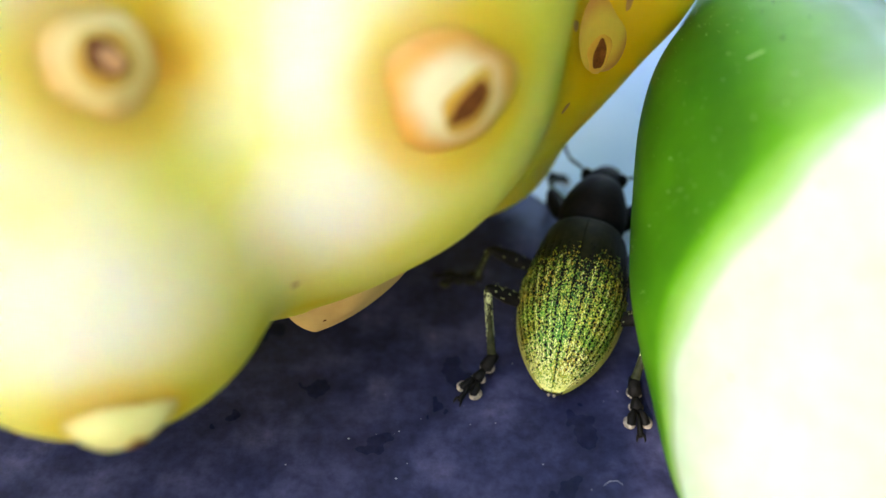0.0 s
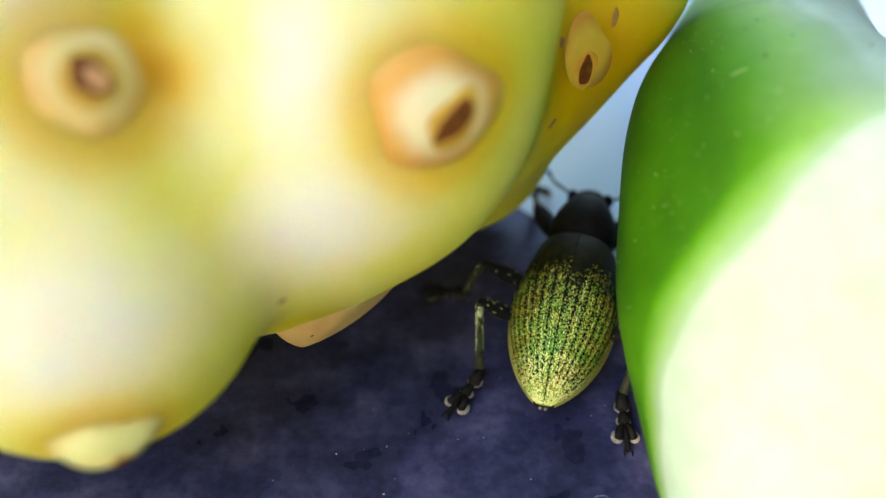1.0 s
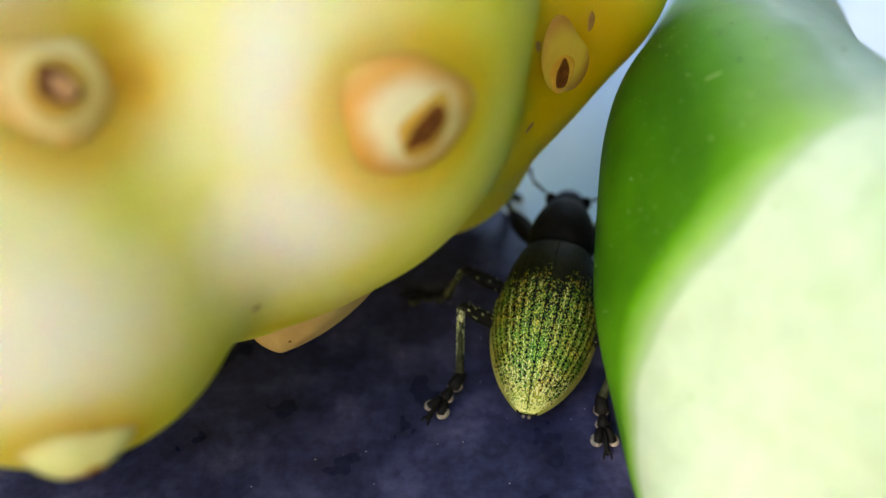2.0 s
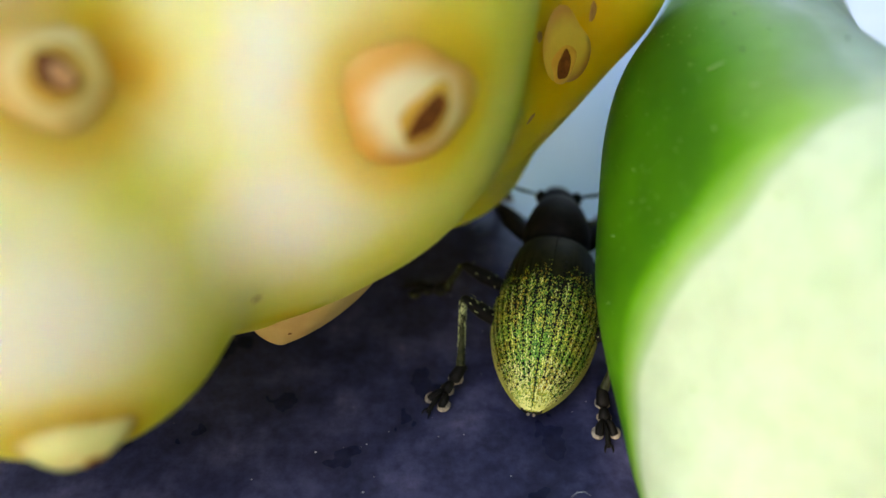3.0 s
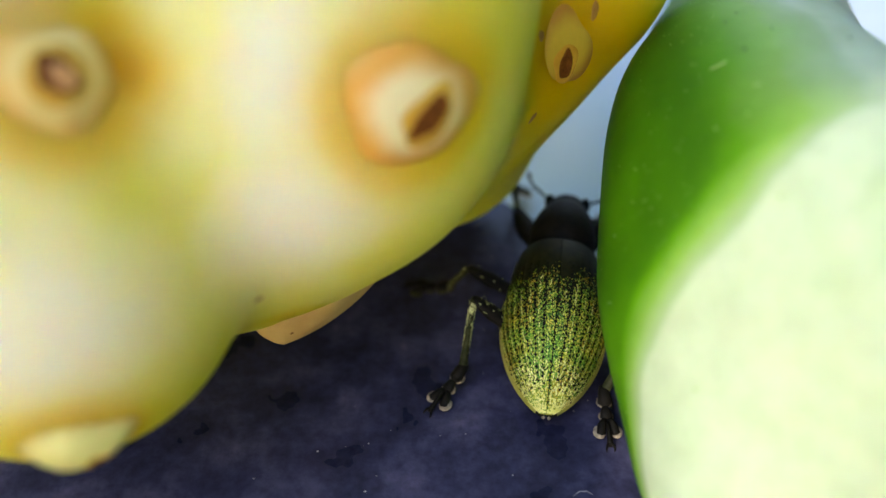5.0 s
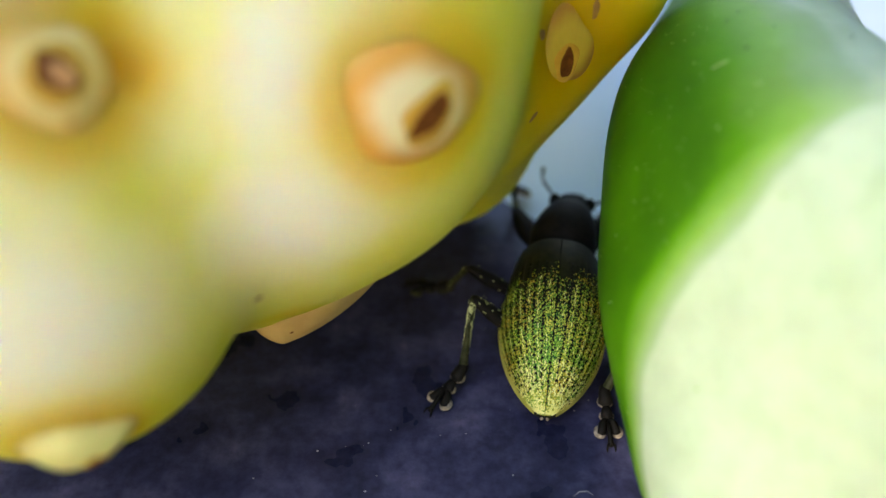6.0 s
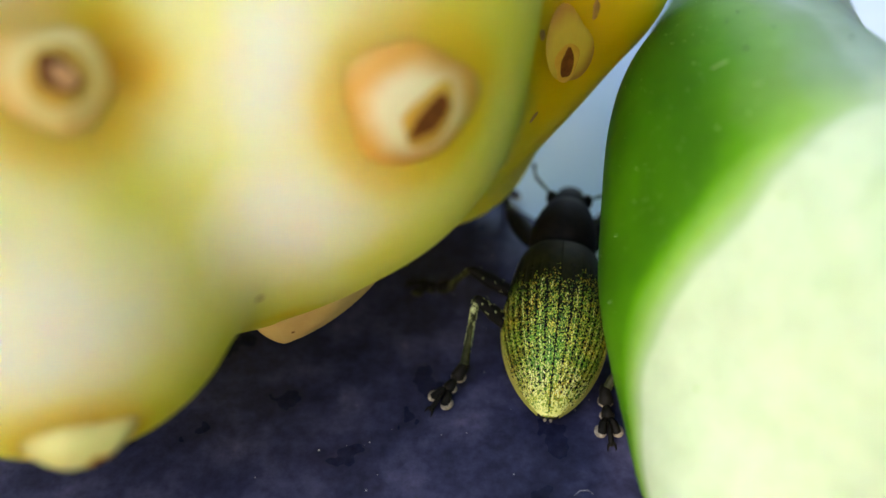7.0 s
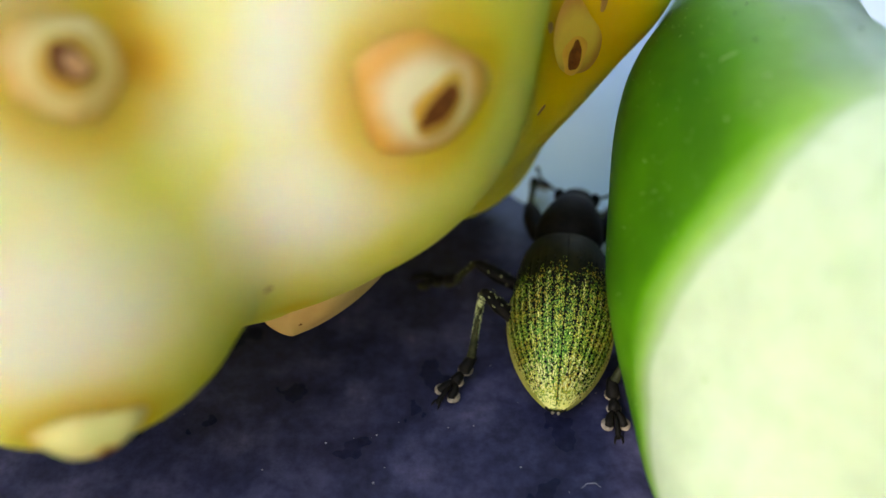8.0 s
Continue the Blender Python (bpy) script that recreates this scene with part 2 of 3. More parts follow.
def build_ground():
    for name, outline, top, mat, label in (("ground", [(-3000, -3000), (3000, -3000), (3000, -60), (SEAM[2], SEAM[3]), (SEAM[0], SEAM[1]), (-120, 72), (-3000, 72)], 0.0, GROUND, "dark blue-grey stone slab with fine mottling"),
                                           ("floor", [(3000, -60), (3000, 3000), (-3000, 3000), (-3000, 72), (-120, 72), (SEAM[0], SEAM[1]), (SEAM[2], SEAM[3])], -0.05, PAINT, "pale whitish floor beyond the dark slab")):
        bm = bmesh.new()
        face = bm.faces.new([bm.verts.new((x * MM, y * MM, top * MM)) for x, y in outline])
        made = bmesh.ops.extrude_face_region(bm, geom=[face])
        bmesh.ops.translate(bm, verts=[v for v in made["geom"] if isinstance(v, bmesh.types.BMVert)], vec=(0, 0, -0.02))
        bmesh.ops.recalc_face_normals(bm, faces=bm.faces[:])
        me = bpy.data.meshes.new(name)
        bm.to_mesh(me)
        bm.free()
        me.materials.append(mat)
        tagged(new(name, me), label, name, kind="structure")
    rng = random.Random(4)
    pieces = []
    for _ in range(150):
        x, y = rng.uniform(-25, 25), rng.uniform(12, 60)
        s = rng.choice((0.012, 0.015, 0.02, 0.025, 0.035))
        pieces.append(blob((x, y, s * 0.3), (s * rng.uniform(0.7, 1.5), s, s * 0.6), 4, 5))
    for x, y in [(-0.18, 22.91), (-3.39, 22.49), (-3.38, 20.05), (-8.23, 20.68), (0.97, 23.01), (6.73, 24.89), (2.97, 20.85), (-5.62, 22.07)]:
        s = rng.choice((0.035, 0.045, 0.055))
        pieces.append(blob((x, y, s * 0.3), (s, s * 0.8, s * 0.6), 5, 7))
    tagged(new("fibre", mesh_of("fibre", *tube([(x, y, 0.05) for x, y in [(5.47, 19.8), (5.73, 20.02), (6.08, 20.05), (6.29, 19.86)]], [0.012, 0.02, 0.02, 0.012], 6), GRIT)), "tiny curled pale fibre on dark stone", "fibre")
    tagged(new("grit", mesh_of("grit", *join(*pieces), GRIT, False)), "tiny pale grains of grit on dark stone", "grit", kind="stuff")


def slab(name, outline, y, thick, label, mat):
    """Upright slab from an outline in x and z (mm), facing along y."""
    bm = bmesh.new()
    front = [bm.verts.new((x * MM, (y - thick / 2) * MM, z * MM)) for x, z in outline]
    face = bm.faces.new(front)
    made = bmesh.ops.extrude_face_region(bm, geom=[face])
    bmesh.ops.translate(bm, verts=[v for v in made["geom"] if isinstance(v, bmesh.types.BMVert)], vec=(0, thick * MM, 0))
    bmesh.ops.recalc_face_normals(bm, faces=bm.faces[:])
    bmesh.ops.bevel(bm, geom=bm.edges[:], offset=0.0006, segments=2, affect="EDGES")
    me = bpy.data.meshes.new(name)
    bm.to_mesh(me)
    bm.free()
    me.materials.append(mat)
    return tagged(new(name, me), label, "wall", kind="structure")


def build_blockers():
    """Unseen light blockers, added behind the camera (raked edge for the sun) and around."""
    slab("sun_blocker", [(-82, 0), (-79, 0), (-79, 22), (-30, 22), (-30, 0), (-25.9, 0), (-25.9, 62.0), (-26.9, 64.5), (-27.4, 67.0), (-27.3, 69.2), (-26.5, 71.6), (-25.6, 73.8), (-24.7, 76.1), (-23.3, 78.3), (-22.1, 79.3), (-19.3, 79.6), (-14.5, 80.4), (-13.1, 83.0), (-13.1, 97), (-5, 97), (-5, 200), (-82, 200)], -90, 3, "unseen dark grey light blocker with an arch and a raked opening", GREY)
    slab("near_blocker", [(-23.5, 0), (60, 0), (60, 200), (-4.5, 200), (-4.5, 55), (-23.5, 55)], -90, 3, "unseen dark grey light blocker with a sill", GREY)
    slab("low_blocker", [(-300, 0), (300, 0), (300, 15), (-300, 15)], -155, 10, "low unseen light blocker", GREY)
    left = slab("left_blocker", [(-158, 0), (120, 0), (120, 196), (-75, 196), (-75, 62), (-158, 62)], 0, 6, "unseen dark grey light blocker, stepped down at one end", GREY)
    left.matrix_world = pose(-0.086, 0.07, 0, 0, 0, 90)
    side = slab("side_blocker", [(-161, 0), (120, 0), (120, 200), (-161, 200)], 0, 20, "unseen dark grey light blocker at the side", GREY)
    side.matrix_world = pose(0.072, 0.07, 0, 0, 0, 90)
    slab("back_blocker", [(-90, 0), (61, 0), (61, 85), (-90, 85)], 230, 20, "unseen dark grey light blocker at the back", GREY)
    overhead = slab("top_blocker", [(46, -92), (82, -92), (82, 160), (-90, 160), (-90, 30), (46, 30)], 0, 8, "unseen dark grey light blocker overhead", GREY)
    overhead.matrix_world = pose(0, 0, 0.2045, -90)


# ---- noni fruit ----
NONI_MID = np.array([-20.41, 34.46, 11.13])
NONI_AXES = np.array([26.4, 11.65, 11.15])
NONI_TURN = turn_z(4.61)
NONI_MELT = 2.3
NONI_BULBS = [(-13.69, 21.84, 11.18, 6.46, 4.5), (-17.31, 28.25, 19.83, 6.9, 4.5), (-16.01, 24.84, 15.15, 6.0, 4.5), (-2.96, 30.08, 18.9, 6.54, 3.5),
              (-8.22, 29.5, 7.74, 4.7, 3.5), (-4.73, 28.63, 13.73, 6.82, 3.5), (3.34, 37.34, 11.55, 4.11, 1.6), (3.84, 39.84, 15.89, 7.25, 1.6)]
# places of the knobs in view: point, radius, height, spin and half sizes of the scar
NONI_EYES = [((-11.11, 21.44, 19.27), 2.0, 0.6, 20, (0.66, 0.86), (-0.15, 0)), ((-1.0, 23.05, 17.3), 2.4, 0.65, 130, (0.56, 1.12), (0.40, -0.24)),
             ((5.21, 32.7, 13.9), 2.45, 0.34, 4, (0.52, 0.95), (0.0, -0.6)), ((-11.69, 16.0, 9.15), 1.6, 0.9, 0, (0.25, 0.4), (0.5, -0.2))]


# the knobs that are not round: half sizes along and across
EYE_SHAPE = {5: (0.8, 1.05), -12: (1.2, 0.85)}
# pale patches with the crowns' sheen painted in: middle, spread, strength
NONI_PALE = [((-8.0, 24.0, 18.0), (3.0, 4.5, 5.5), 0.50), ((-13.2, 19.6, 17.0), (4.0, 4.0, 3.2), 0.48), ((-11.6, 16.4, 14.2), (4.4, 4.0, 3.8), 0.74), ((-5.2, 22.8, 18.8), (2.6, 3.7, 4.8), 0.74), ((-4.7, 21.6, 14.2), (3.4, 3.2, 3.4), 0.75),
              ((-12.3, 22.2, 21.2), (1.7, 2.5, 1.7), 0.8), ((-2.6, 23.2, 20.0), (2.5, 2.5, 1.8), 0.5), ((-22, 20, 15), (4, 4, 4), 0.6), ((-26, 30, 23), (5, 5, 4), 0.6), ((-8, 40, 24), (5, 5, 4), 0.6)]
HUSK = (-6.5, 25.8, 4.2)


def noni_bulbs():
    """The bulbs in view and, over the rest of the fruit, more in rows."""
    bulbs = list(NONI_BULBS)
    for row in range(7):
        along = -22 + row * 7.0
        ring = 13.5 * math.sqrt(max(0, 1 - (along / 27.5) ** 2))
        count = max(4, round(2 * math.pi * ring / 10.5))
        for j in range(count):
            a = 2 * math.pi * (j + 0.5 * (row % 2)) / count
            p = NONI_MID + NONI_TURN @ np.array([along, (ring - 4.2) * math.cos(a), (ring - 3.6) * math.sin(a)])
            if p[2] < 6.2 or p[0] > -17 and math.cos(a) < 0.35:
                continue
            bulbs.append((*p, 5.6))
    return bulbs


def dome(radius, height, r):
    """Height of a knob's top at r from its middle."""
    k = min(r / radius, 1.0)
    return height * (1 - k ** 2.2) ** 1.15 - 0.3 * k ** 6


def knob(radius, height):
    """Round raised knob with a domed top."""
    rows, cols, verts = 18, 40, []
    for i in range(rows):
        s = i / (rows - 1)
        r = radius * (0.02 + 0.98 * s)
        for j in range(cols):
            t = 2 * math.pi * j / cols
            wob = 1 + 0.05 * math.sin(3 * t + radius) + 0.03 * math.sin(5 * t)
            verts.append((r * wob * math.cos(t) * MM, r * wob * math.sin(t) * MM, dome(radius, height, r) * MM))
    return verts, sheet(rows, cols) + [tuple(range(cols))[::-1]]


def patch_on_knob(radius, height, x, y, a, c, lift, dip):
    """Thin oval patch that follows a knob's top round x, y (mm), dipped in its middle."""
    rows, cols, verts = 8, 28, []
    for i in range(rows):
        s = 0.03 + 0.97 * i / (rows - 1)
        for j in range(cols):
            t = 2 * math.pi * j / cols
            wob = 1 + 0.06 * math.sin(3 * t + a * 7) + 0.04 * math.sin(5 * t)
            px, py = x + a * s * wob * math.cos(t), y + c * s * wob * math.sin(t)
            verts.append((px * MM, py * MM, (dome(radius, height, math.hypot(px, py)) + lift * (1 - s ** 6) - dip * (1 - s * s) - 0.12 * s ** 10) * MM))
    return verts, sheet(rows, cols) + [tuple(range(cols))[::-1]]


def scar_shape(a, c, depth):
    rows, cols, verts = 5, 20, []
    for i in range(rows):
        s = 0.03 + 0.97 * i / (rows - 1)
        for j in range(cols):
            t = 2 * math.pi * j / cols
            wob = 1 + 0.06 * math.sin(3 * t + a * 7) + 0.04 * math.sin(5 * t)
            verts.append((a * s * wob * math.cos(t) * MM, c * s * wob * math.sin(t) * MM, (0.1 - 0.4 * depth * (1 - s) - 0.25 * s ** 8) * MM))
    return verts, [f for f in sheet(rows, cols)] + [tuple(range(cols))[::-1]]


def build_noni():
    bulbs = noni_bulbs()
    field = lambda p: lumpy(p, NONI_MID, NONI_AXES, NONI_TURN, bulbs, NONI_MELT)
    places = [np.array(e[0]) for e in NONI_EYES]

    def pigment(p):
        v = np.zeros(len(p))
        for e, at in zip(NONI_EYES, places):
            d = np.linalg.norm(p - at, axis=1)
            v = np.maximum(v, 0.66 * np.exp(-np.maximum(d - e[1], 0) ** 2 / 1.2 ** 2))
        # riper skin round the tan knob, widened to darken the shaded flank too
        d = np.linalg.norm(p - places[2], axis=1)
        v = np.maximum(v, 0.9 * np.exp(-d ** 2 / 5.8 ** 2))
        for at, r, much in (((-9.8, 22.7, 18.9), 1.8, 1.0), ((-10.0, 23.3, 19.9), 1.4, 0.85), ((1.0, 25.8, 12.0), 1.0, 0.4), ((-11.9, 15.8, 10.7), 0.5, 0.6), ((-11.3, 15.86, 10.6), 0.55, 0.8), ((-10.8, 16.1, 10.2), 0.55, 0.95), ((-10.24, 16.62, 9.7), 0.6, 1.0), ((-6.3, 23.8, 6.8), 1.6, 0.5)):
            v = np.maximum(v, much * np.exp(-np.linalg.norm(p - np.array(at), axis=1) ** 2 / r ** 2))
        return v

    def painted_pale(p):
        """Pale skin and white sheen on the crowns of the bulbs, both put into the colour."""
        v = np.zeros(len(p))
        for at, r, much in NONI_PALE:
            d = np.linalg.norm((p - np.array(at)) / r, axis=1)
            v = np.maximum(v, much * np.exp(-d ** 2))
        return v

    fruit = thing("noni_fruit", label="pale yellow ripe noni fruit with knobbly skin", category="fruit")
    part("skin", star_mesh("skin", np.array([-8.0, 36.5, 12.5]), NONI_TURN @ np.array([1.0, 0, 0]), field, 60, 420, 620, NONI, {"pigment": pigment, "painted_pale": painted_pale}), fruit)
    for (at, radius, height, spin, (a, c), (right, up)) in NONI_EYES:
        p = np.array(at)
        nrm = slope(field, p)
        p = p - nrm * field(np.array([p]))[0]
        eye = part("eye", mesh_of("eye", *knob(radius, height), EYE_RIPE if at[0] < -5 and at[2] > 10 else EYE_TAN if at[0] > 3 else EYE_NUB if at[2] < 10 else EYE), fruit, "tan knob with a rusty ring" if at[0] > 3 else "cream knob with a rusty ring", seat(p - nrm * 0.15, nrm, spin) @ Matrix.Diagonal((*EYE_SHAPE.get(round(at[0]), (1, 1)), 1, 1)))
        shift = eye.matrix_basis.to_3x3().inverted() @ Vector((right, 0, up))
        part("scar_rim", mesh_of("scar_rim", *patch_on_knob(radius, height, shift.x, shift.y, a * 1.75, c * 1.3, 0.03, 0.0), RUST), eye, "rusty yellow rim of the scar")
        part("scar", mesh_of("scar", *patch_on_knob(radius, height, shift.x, shift.y, a, c, 0.09, 0.06), SCAR), eye, "dark brown corky scar")
    for at, a, c, spin in (((4.0, 32.06, 14.97), 0.22, 0.36, 20), ((3.84, 31.36, 11.42), 0.5, 0.16, 10), ((6.27, 33.0, 15.62), 0.2, 0.6, 0), ((-6.69, 21.54, 10.17), 0.28, 0.18, 0)):
        p = np.array(at)
        nrm = slope(field, p)
        p = p - nrm * field(np.array([p]))[0]
        part("mark", mesh_of("mark", *scar_shape(a, c, 0.05), MARK), fruit, "small brown mark", seat(p - nrm * 0.06, nrm, spin))
    core = NONI_EYES[0]
    p = np.array(core[0])
    nrm = slope(field, p)
    p = p - nrm * field(np.array([p]))[0]
    part("scar_core", mesh_of("scar_core", *scar_shape(0.40, 0.52, 0.1), CORE), fruit, "pinkish pale core of a scar", seat(p + nrm * (core[2] - 0.14) + np.array([0.05, 0, -0.05]), nrm, 20))

    # dry husk on the underside of the lower bulb, with an angular edge
    p = np.array(HUSK)
    nrm = slope(field, p)
    p = p - nrm * field(np.array([p]))[0]
    rows, cols, verts = 12, 42, []
    for i in range(rows):
        s = 0.03 + 0.97 * i / (rows - 1)
        for j in range(cols):
            t = 2 * math.pi * j / cols
            k = 1 + 0.07 * math.sin(3 * t + 1) + 0.05 * math.sin(7 * t)
            x, y = -0.2 * (1 - s) + s * (0.7 + 2.3 * k * math.cos(t)), 0.8 * (1 - s) + s * (3.8 * k * math.sin(t) - 1.8)
            verts.append((x * MM, y * MM, (0.98 * (1 - s ** 1.5) - (x * x + y * y) * 0.035 - 0.3 * s ** 8 + 0.05 * s * math.sin(4 * t)) * MM))
    husk = part("husk", mesh_of("husk", *(verts, sheet(rows, cols) + [tuple(range(cols))[::-1]]), TAN), fruit, "dry tan husk with a pointed middle", seat(p - nrm * 0.12, nrm, 70))
    for x, y, a, c in ((1.0, -0.3, 0.10, 0.34), (0.9, 0.9, 0.14, 0.12)):
        part("mark", mesh_of("mark", *scar_shape(a, c, 0.05), SCAR), husk, "small brown mark", pose(x * MM, y * MM, 0.50 * MM))


# ---- green fruit ----
GREEN_MID = np.array([16.71, 20.63, 10.91])
GREEN_AXES = np.array([5.65, 11.16, 7.23])
GREEN_TURN = turn_z(28.3)
GREEN_MELT = 6.14
GREEN_BULBS = [(17.79, 44.52, 7.71, 5.09), (13.16, 31.66, 10.72, 5.47), (12.67, 23.75, 6.49, 5.67), (10.86, 17.86, 3.14, 2.34), (15.63, 38.32, 9.27, 4.48)]
GREEN_MARKS = [
    ((11.01, 28.11, 16.54), 0.11, 0.07, 30, 1),
    ((10.10, 27.88, 15.99), 0.5, 0.022, 80, 0),
    ((10.88, 25.95, 16.37), 0.2, 0.03, 60, 0),
    ((10.39, 24.91, 15.88), 0.08, 0.05, 0, 0),
    ((9.51, 25.13, 15.13), 0.1, 0.05, 20, 0),
    ((7.33, 26.47, 12.30), 0.16, 0.025, 10, 0),
    ((7.13, 25.31, 11.62), 0.06, 0.04, 0, 0),
    ((6.62, 25.12, 10.07), 0.06, 0.035, 0, 0),
    ((6.37, 25.90, 8.24), 0.05, 0.03, 0, 0),
    ((6.48, 23.44, 8.06), 0.08, 0.03, 20, 0),
    ((9.44, 28.81, 15.51), 0.06, 0.04, 30, 0),
    ((10.88, 30.43, 16.43), 0.1, 0.03, 0, 1),
    ((11.39, 30.91, 16.62), 0.09, 0.04, 20, 1),
    ((12.12, 28.92, 16.94), 0.06, 0.05, 0, 1),
    ((10.68, 21.39, 15.07), 0.12, 0.08, 0, 0),
    ((8.53, 18.54, 8.78), 0.1, 0.08, 0, 0),
    ((14.45, 27.60, 17.22), 0.1, 0.07, 0, 1),
]


def build_green():
    field = lambda p: lumpy(p, GREEN_MID, GREEN_AXES, GREEN_TURN, GREEN_BULBS, GREEN_MELT)

    def painted_pale(p):
        """Paints the sunlit paleness of the thick end into the skin; paler too towards the back."""
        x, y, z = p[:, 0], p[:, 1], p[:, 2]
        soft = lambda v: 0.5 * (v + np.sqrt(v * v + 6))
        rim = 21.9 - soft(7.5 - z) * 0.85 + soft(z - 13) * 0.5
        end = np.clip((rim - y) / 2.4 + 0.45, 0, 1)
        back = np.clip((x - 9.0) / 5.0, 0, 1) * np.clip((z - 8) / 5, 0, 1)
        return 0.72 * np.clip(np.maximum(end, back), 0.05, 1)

    fruit = thing("green_fruit", label="smooth waxy green fruit with a narrow neck", category="fruit")
    part("skin", star_mesh("skin", np.array([15.0, 26.0, 9.5]), (0.05, 1, 0), field, 40, 300, 300, GREEN, {"painted_pale": painted_pale}), fruit)
    for (x, y, z), a, c, spin, dark in GREEN_MARKS:
        p = np.array((x, y, z))
        nrm = slope(field, p)
        p = p - nrm * field(np.array([p]))[0]
        name = "pit" if dark else "fleck"
        part(name, mesh_of(name, *scar_shape(a * 0.85, c * 0.85, 0.03), PIT if dark else FLECK), fruit, "small dark pit" if dark else "pale raised fleck", seat(p - nrm * 0.04, nrm, spin))
    # fine pale pores over the skin
    rng = random.Random(8)
    dots = []
    for _ in range(420):
        d = np.array([rng.gauss(-0.6, 0.5), rng.gauss(-0.1, 0.7), rng.gauss(0.5, 0.5)])
        d /= np.linalg.norm(d)
        mid = np.array([13.5, rng.uniform(14, 34), 10.0])
        p = mid + d * reach(d[None], mid, field, 30)[0]
        nrm = slope(field, p)
        s = rng.choice((0.012, 0.016, 0.02, 0.026))
        m = seat(p, nrm, rng.uniform(0, 180))
        v, f = blob((0, 0, 0), (s * rng.uniform(0.8, 2.2), s, 0.02), 4, 6)
        dots.append(([m @ Vector(q) for q in v], f))
    part("pore", mesh_of("pore", *join(*dots), FLECK), fruit, "scattered fine pale pores")


# ---- weevil ----
REST = (4.957, 27.709, -11.75)


def root(dx, dy, yaw, lift=0.0):
    """Pose of the body: a shift, a turn, and the front raised about the tail by lift degrees."""
    return pose((REST[0] + dx) * MM, (REST[1] + dy) * MM, 0, 0, 0, REST[2] + yaw) @ pose(0, -4.2 * MM, 1.0 * MM, lift) @ pose(0, 4.2 * MM, -1.0 * MM)


def case_point(s, w):
    """Wing cases: s from base (0) to tip (1), w from the seam (0) to the margin (1)."""
    half = 2.02 + 0.40 * math.sin(min(s / 0.42, 1) * math.pi / 2)
    if s > 0.42:
        half = 2.42 * max(0.0, 1 - ((s - 0.42) / 0.58) ** 2.15) ** 0.76 + 0.12
    if s < 0.06:
        half -= 0.3 * (1 - s / 0.06) ** 2
    top = 4.35 + 0.55 * math.sin(min(s / 0.3, 1) * math.pi / 2)
    if s > 0.3:
        top = 1.15 + 3.75 * max(0.0, 1 - ((s - 0.3) / 0.7) ** 2.1) ** 0.75
    if s < 0.08:
        top -= 0.5 * (1 - s / 0.08) ** 2
    low = 1.55 - 0.55 * s
    a = w * math.pi * 0.56
    x = half * math.sin(min(a, math.pi / 2)) ** 0.85
    if a > math.pi / 2:
        x = half * (1 - 0.5 * (a - math.pi / 2) ** 2)
    z = low + 0.35 + (top - low - 0.35) * max(math.cos(a), -0.2) ** 0.9 if a < math.pi / 2 else low + 0.35 - 1.5 * (a - math.pi / 2)
    return x, 4.4 - 8.8 * s, z


ROWS = 10


def case_relief(w):
    """Furrows between the rows of punctures."""
    k = w * ROWS
    return -0.045 * math.exp(-((k - round(k)) / 0.16) ** 2) if 0.3 < k < ROWS - 0.3 else (-0.04 * math.exp(-(k / 0.05) ** 2))


def build_case(side):
    n, m = 90, 110
    verts = []
    for i in range(n):
        s = i / (n - 1)
        for j in range(m):
            w = j / (m - 1)
            x, y, z = case_point(s, w)
            x2, y2, z2 = case_point(s, min(1, w + 0.01))
            x1, y1, z1 = case_point(s, max(0, w - 0.01))
            nx, nz = -(z2 - z1), x2 - x1
            k = math.hypot(nx, nz) + 1e-6
            d = case_relief(w) * min(1, 4 * (1 - s)) * min(1, max(0.1, (s - 0.2) / 0.2))
            verts.append((side * (x + 0.015 + d * nx / k) * MM, y * MM, (z + d * nz / k) * MM))
    faces = sheet(n, m, False)
    return verts, (faces if side < 0 else [f[::-1] for f in faces])


def build_margin(side):
    """Pale band along the outer edge of a wing case, just proud of it."""
    n, m, verts = 70, 12, []
    for i in range(n):
        s = 0.03 + 0.95 * i / (n - 1)
        for j in range(m):
            w = 0.74 + 0.26 * j / (m - 1)
            x, y, z = case_point(s, w)
            verts.append((side * (x + 0.035) * MM, y * MM, z * MM))
    faces = sheet(n, m, False)
    return verts, (faces if side < 0 else [f[::-1] for f in faces])


def lie(s, w, side, u_size, v_size, lift, spin, tilt, rng, sides=6):
    """Corners of a tiny flake on a wing case at s, w."""
    p = Vector(case_point(s, w))
    du = Vector(case_point(min(1, s + 0.01), w)) - Vector(case_point(s - 0.01, w))
    dv = Vector(case_point(s, min(1, w + 0.01))) - Vector(case_point(s, max(0, w - 0.01)))
    if du.length < 1e-6 or dv.length < 1e-6:
        return []
    nrm = dv.cross(du).normalized()
    if nrm.z < 0 and w < 0.8:
        nrm = -nrm
    jitter = lambda k: k * Vector([rng.uniform(-1, 1) for _ in range(3)])
    u = (du.normalized() + jitter(spin)).normalized()
    nrm = (nrm + jitter(tilt)).normalized()
    v = nrm.cross(u).normalized()
    c = p + nrm * lift
    out = []
    for i in range(sides):
        a = 2 * math.pi * i / sides
        r = (c + u * (u_size * math.cos(a)) + v * (v_size * math.sin(a))) * MM
        out.append((side * (r.x + 0.015 * MM), r.y, r.z))
    return out


